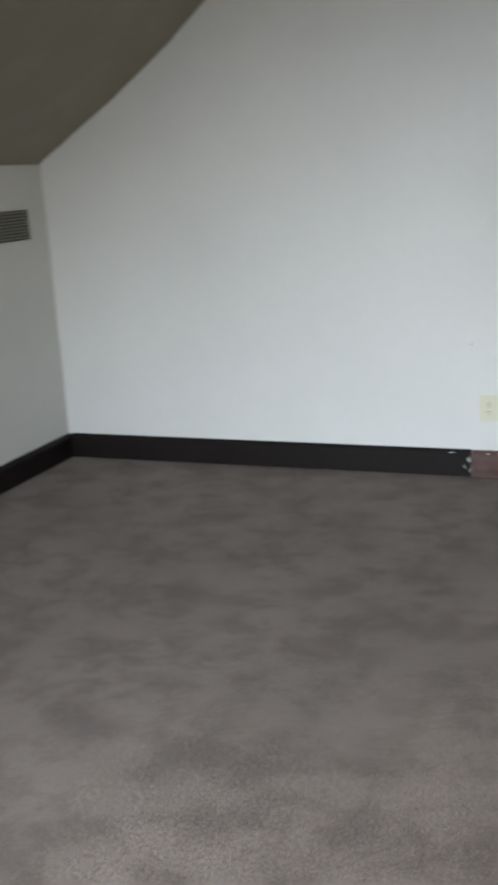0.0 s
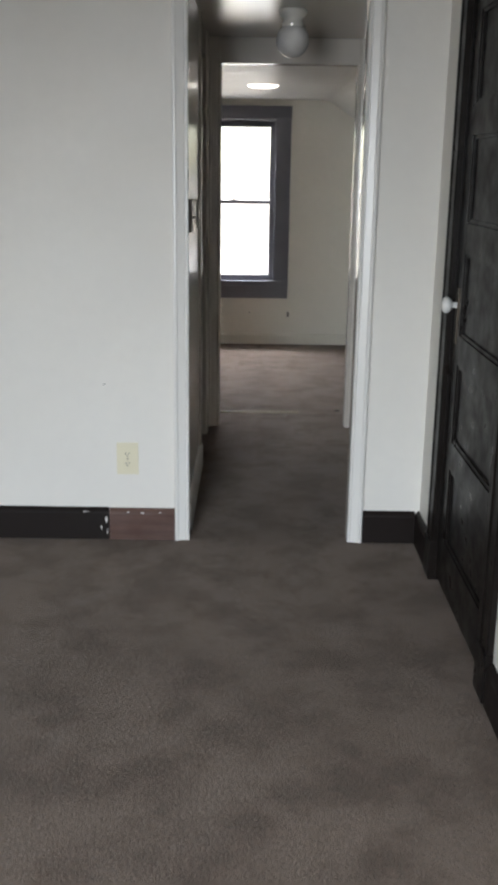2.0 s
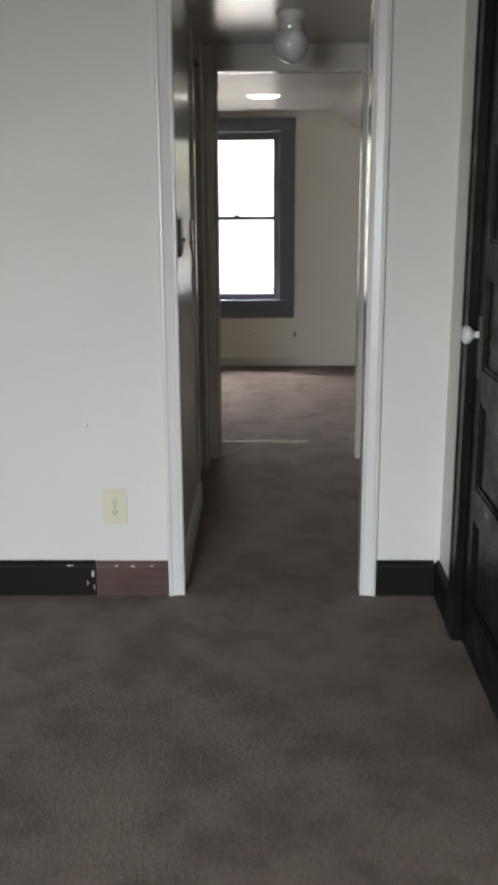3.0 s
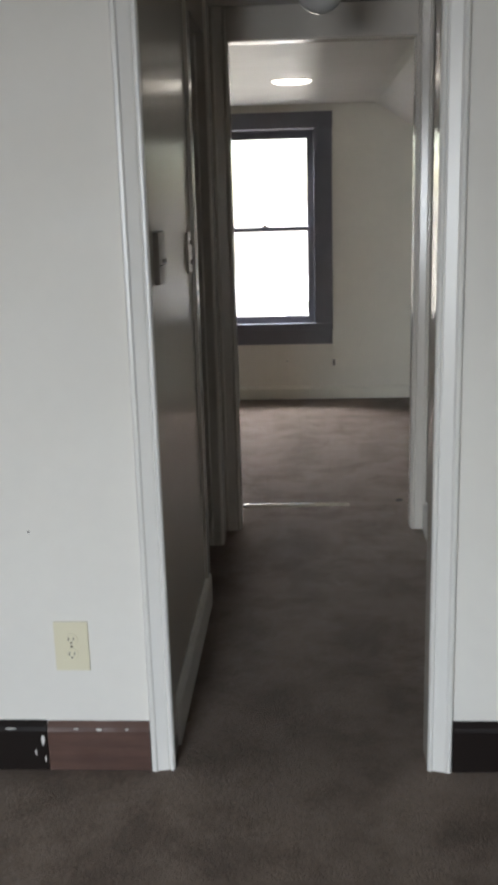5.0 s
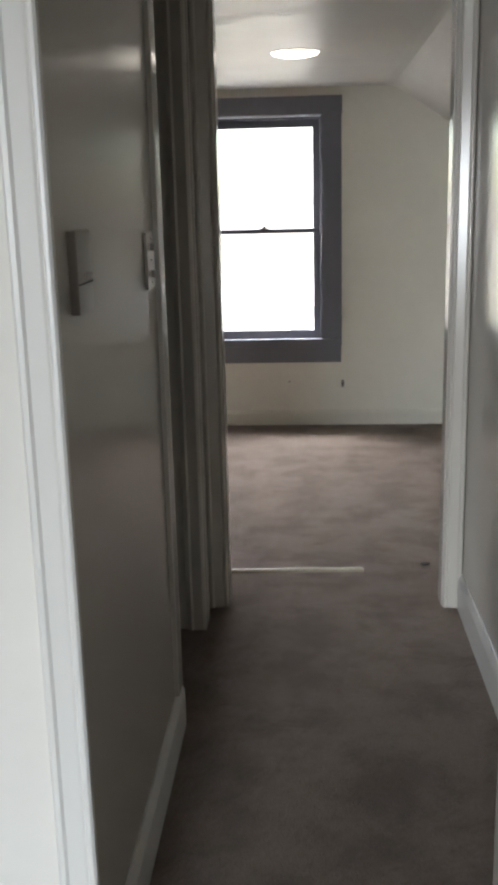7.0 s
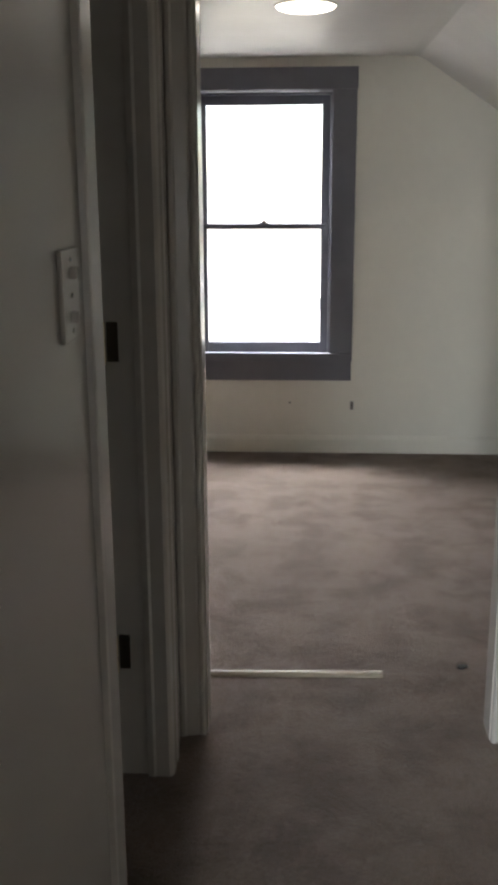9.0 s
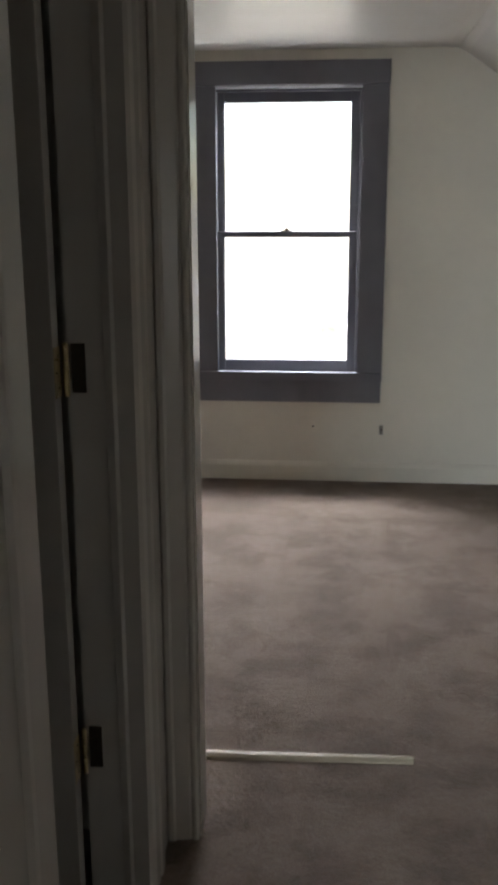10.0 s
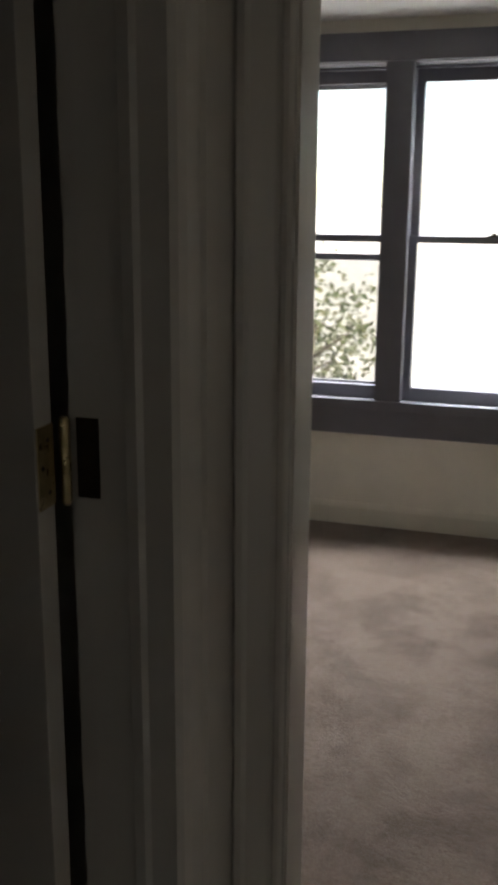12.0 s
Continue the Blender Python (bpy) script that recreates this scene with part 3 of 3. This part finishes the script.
prism(bm, [(2.162, 0.0), (2.190, 0.0), (2.188, 0.009), (2.180, 0.0125), (2.170, 0.012), (2.163, 0.006)], "x", -0.06, 0.545)
bmesh.ops.rotate(bm, verts=bm.verts[:], cent=(0.25, 2.175, 0), matrix=Matrix.Rotation(radians(2.0), 3, "Z"))
part("strip", bm, STRIPWOOD, strip)

scrap = thing("carpet_scrap", (0.788, 2.247, 0), "small dark scrap on the carpet", "scrap")
bm = bmesh.new()
prism(bm, [(0.772, 2.241), (0.782, 2.235), (0.802, 2.243), (0.806, 2.253), (0.790, 2.257), (0.776, 2.253)], "z", 0.0, 0.006)
part("scrap", bm, SLOT, scrap)


def wall_slot(x, z, w, h, mat, label):
    th = thing("wall_jack", (x, FAR_Y, z), label, "wall jack")
    bm = bmesh.new()
    box(bm, x - w / 2, x + w / 2, FAR_Y - 0.006, FAR_Y, z - h / 2, z + h / 2, 0.002)
    body = part("plate", bm, mat, th)
    bm = bmesh.new()
    lathe(bm, [(w * 0.28, FAR_Y - 0.006), (w * 0.22, FAR_Y - 0.012)], "y", (x, 0, z), 10)
    part("plug", bm, SLOT, body)


GREYPLATE = paint("grey_jack_metal", (0.22, 0.20, 0.18), 0.4)
wall_slot(0.555, 0.262, 0.018, 0.045, GREYPLATE, "small dark cable jack low on the cream wall")
wall_slot(0.222, 0.277, 0.018, 0.036, TAN, "small painted-over jack low on the cream wall")


# ---- double window ----
def sash_window(name, gx0, gx1, screened):
    """A double-hung window; gx0..gx1 is the width of its glass."""
    th = thing(name, ((gx0 + gx1) / 2, FAR_Y + 0.16, WZ0), "double-hung sash window, grey-brown paint with glare haze coloured in", "window", "pair of sash windows")
    tagged(th, kind="structure")
    yl, yu = FAR_Y + 0.125, FAR_Y + 0.168
    zb, zm, zt = 0.583, 1.198, 1.810
    fx0, fx1 = gx0 - 0.040, gx1 + 0.040

    def sash(nm, y, z0, z1, rb, rt):
        bm = boxes((fx0, gx0, y, y + 0.036, z0 - rb, z1 + rt, 0.003), (gx1, fx1, y, y + 0.036, z0 - rb, z1 + rt, 0.003),
                   (gx0, gx1, y + 0.001, y + 0.035, z0 - rb, z0, 0.003), (gx0, gx1, y + 0.001, y + 0.035, z1, z1 + rt, 0.003))
        s = part(nm, bm, WINPAINT, th)
        pane = part("pane", boxes((gx0, gx1, y + 0.016, y + 0.020, z0, z1)), GLASS, s)
        pane.visible_shadow = False
        return s

    low = sash("lower_sash", yl, zb, zm - 0.014, 0.055, 0.028)
    sash("upper_sash", yu, zm + 0.014, zt, 0.028, 0.045)
    bm = bmesh.new()
    cx = (gx0 + gx1) / 2
    box(bm, cx - 0.025, cx + 0.025, yl + 0.004, yl + 0.030, zm + 0.014, zm + 0.020, 0.001)
    lathe(bm, [(0.010, zm + 0.020), (0.010, zm + 0.028), (0.006, zm + 0.031)], "z", (cx, yl + 0.017, 0), 14)
    part("sash_lock", bm, BRONZE, low, "dark metal sash lock")
    # outer blind stop that closes the frame round the sashes
    ya, yb = yu + 0.036, yu + 0.058
    lo_x, hi_x = (WX0 + 0.012, -0.338) if gx1 < 0 else (-0.260, WX1 - 0.012)
    bm = boxes((lo_x, gx0 - 0.010, ya, yb, WZ0 + 0.018, WZ1 - 0.012), (gx1 + 0.010, hi_x, ya, yb, WZ0 + 0.018, WZ1 - 0.012),
               (gx0 - 0.010, gx1 + 0.010, ya, yb, WZ0 + 0.018, zb - 0.012), (gx0 - 0.010, gx1 + 0.010, ya, yb, zt + 0.010, WZ1 - 0.012))
    part("blind_stop", bm, WINPAINT, th)
    bm = boxes((lo_x, hi_x, yl - 0.004, yl + 0.034, zt + 0.046, WZ1 - 0.012))
    part("head_stop", bm, WINPAINT, th)
    # pulley tracks and stops either side
    for sx, s in ((fx0, -1), (fx1, 1)):
        a = sx + s * 0.002
        b = sx + s * 0.022
        part("stop", boxes((min(a, b), max(a, b), yl - 0.022, yl - 0.002, zb - 0.055, zt + 0.045, 0.004)), WINPAINT, th)
        part("track", boxes((min(a, b), max(a, b), yu - 0.008, yu + 0.035, zb - 0.055, zt + 0.045, 0.002)), SILL_LINER, th, "pale sash track")
    if screened:
        bm = boxes((fx0, fx1, yu + 0.060, yu + 0.078, 1.103, 1.130), (fx0, fx1, yu + 0.060, yu + 0.078, 0.55, 0.58), (fx0, gx0 - 0.012, yu + 0.060, yu + 0.078, 0.58, 1.103), (gx1 + 0.012, fx1, yu + 0.060, yu + 0.078, 0.58, 1.103))
        sc = part("screen_frame", bm, WINPAINT, th, "insect screen frame behind the lower sash")
        mesh_part = part("screen", boxes((gx0 - 0.012, gx1 + 0.012, yu + 0.068, yu + 0.0695, 0.58, 1.103)), SCREEN, sc)
        mesh_part.visible_shadow = False
        part("storm_rail", boxes((gx0, gx1, yu + 0.060, yu + 0.078, zt - 0.016, zt + 0.012, 0.002)), SILL_LINER, th, "pale rail of the outer storm sash")


SILL_LINER = paint("pale_grey_track_paint", (0.36, 0.36, 0.38), 0.35, 0.1, 0.0006)
sash_window("window_1", -0.225, 0.379, False)
sash_window("window_2", -0.977, -0.373, True)

# window casing: lining boards, mullion, face trim, stool and apron
bm = boxes((WX0, WX0 + 0.012, FAR_Y, FAR_Y + 0.30, WZ0, WZ1), (WX1 - 0.012, WX1, FAR_Y, FAR_Y + 0.30, WZ0, WZ1),
           (WX0 + 0.012, WX1 - 0.012, FAR_Y, FAR_Y + 0.30, WZ1 - 0.012, WZ1), (WX0 + 0.012, WX1 - 0.012, FAR_Y + 0.001, FAR_Y + 0.34, WZ0, WZ0 + 0.018),
           (-0.338, -0.260, FAR_Y + 0.002, FAR_Y + 0.30, WZ0 + 0.018, WZ1 - 0.012))
structure("trim_window_lining", bm, WINPAINT, "window lining and mullion, glare haze painted in as dark grey", "window frame")
bm = bmesh.new()
X0, X1, Z0, Z1 = -1.146, 0.548, 0.400, 1.972
box(bm, WX1 - 0.014, X1, FAR_Y - 0.022, FAR_Y, 0.505, 1.867, 0.003)
box(bm, X0, WX0 + 0.014, FAR_Y - 0.022, FAR_Y, 0.505, 1.867, 0.003)
box(bm, -0.354, -0.244, FAR_Y - 0.020, FAR_Y + 0.004, 0.526, 1.866, 0.003)
box(bm, X0 - 0.004, X1 + 0.004, FAR_Y - 0.026, FAR_Y, 1.8675, Z1, 0.004)
box(bm, X0 + 0.003, X1 - 0.003, FAR_Y - 0.020, FAR_Y, Z0, 0.504, 0.003)
box(bm, X0, X1, FAR_Y - 0.034, FAR_Y + 0.01, 0.5055, 0.548, 0.004)
structure("trim_window_casing", bm, WINPAINT, "wide window casing with stool and apron, glare haze painted in as dark grey", "window frame")

# window in the back wall of the first room, behind the walker
bm = boxes((bx0, bx1, BACK - T, BACK - 0.02, bz0, bz0 + 0.04), (bx0, bx1, BACK - T, BACK - 0.02, bz1 - 0.04, bz1), (bx0, bx0 + 0.04, BACK - T, BACK - 0.02, bz0 + 0.04, bz1 - 0.04), (bx1 - 0.04, bx1, BACK - T, BACK - 0.02, bz0 + 0.04, bz1 - 0.04), (-0.97, -0.93, BACK - T, BACK - 0.02, bz0 + 0.04, bz1 - 0.04))
structure("window_3", bm, DARKWOOD, "plain dark wooden window frame", "window")


# ---- outside ----
GZ = -3.4
bm = bmesh.new()
vs = [bm.verts.new(p) for p in ((-900, -900, GZ), (900, -900, GZ), (900, 900, GZ), (-900, 900, GZ))]
bm.faces.new(vs)
structure("ground", bm, PALE_GROUND, "sunlit ground far below the window, coloured pale to wash out white", "ground")


def tree(at, crown_c, radii, seed, leaves):
    rng = random.Random(seed)
    th = thing("tree", at, "leafy tree in sunlight outside the window", "tree")
    bm = bmesh.new()
    base = Vector(at)
    top = Vector(crown_c)

    def limb(a, b, r0, r1):
        ax = (b - a).normalized()
        u = ax.orthogonal().normalized()
        v = ax.cross(u)
        lo, hi = [], []
        for i in range(8):
            an = 2 * math.pi * i / 8
            q = u * math.cos(an) + v * math.sin(an)
            lo.append(bm.verts.new(a + q * r0))
            hi.append(bm.verts.new(b + q * r1))
        for i in range(8):
            bm.faces.new((lo[i], lo[(i + 1) % 8], hi[(i + 1) % 8], hi[i]))
    limb(base, top, 0.22, 0.10)
    tips = []
    for i in range(26):
        f = rng.uniform(0.35, 1.0)
        a = base.lerp(top, f)
        d = Vector((rng.gauss(0, 1), rng.gauss(0, 1), rng.gauss(0, 0.8))).normalized()
        b = top + Vector((d.x * radii[0], d.y * radii[1], d.z * radii[2])) * rng.uniform(0.55, 0.95)
        limb(a, b, 0.055, 0.012)
        tips.append(b)
    part("trunk", bm, BARK, th)
    verts, faces = [], []
    for t in tips:
        for c in range(5):
            cc = t + Vector((rng.gauss(0, 0.38), rng.gauss(0, 0.38), rng.gauss(0, 0.3)))
            for k in range(leaves):
                p = cc + Vector((rng.gauss(0, 0.16), rng.gauss(0, 0.16), rng.gauss(0, 0.13)))
                u = Vector((rng.gauss(0, 1), rng.gauss(0, 1), rng.gauss(0, 1))).normalized()
                v = u.orthogonal().normalized()
                s = rng.uniform(0.035, 0.065)
                n = len(verts)
                verts += [p - u * s, p + v * s * 0.5, p + u * s, p - v * s * 0.5]
                faces.append((n, n + 1, n + 2, n + 3))
    me = bpy.data.meshes.new("crown")
    me.from_pydata([tuple(v) for v in verts], [], faces)
    me.materials.append(LEAF)
    cr = new("crown", me)
    cr.parent = th
    cr.matrix_parent_inverse = Matrix.Translation(-th.location)


tree((-3.5, 14.0, GZ), (-3.4, 13.6, -0.6), (1.5, 1.7, 1.25), 3, 30)


def far_house():
    th = thing("house", (2.0, 28, GZ), "small pale sided house across the yard", "house")
    part("wall", boxes((-0.35, 4.3, 26, 30, GZ, GZ + 1.9)), SIDING, th)
    bm = bmesh.new()
    prism(bm, [(25.8, GZ + 1.9), (30.2, GZ + 1.9), (28, GZ + 2.5)], "x", -0.55, 4.5)
    part("roof", bm, PALE_ROOF, th, "pale roof coloured to wash out white")
    w = part("window", boxes((-0.22, 0.42, 25.94, 26.0, GZ + 0.65, GZ + 1.65)), SIDING, th)
    for z in (0.72, 1.18):
        part("pane", boxes((-0.15, 0.35, 25.92, 25.95, GZ + z, GZ + z + 0.4)), FAR_PANE, w)


# Roof made pale so that it burns out like the bright yard.
PALE_ROOF = paint("washed_out_roofing", (0.55, 0.55, 0.54), 0.7)
FAR_PANE = paint("far_window_pane", (0.16, 0.17, 0.16), 0.3)
far_house()
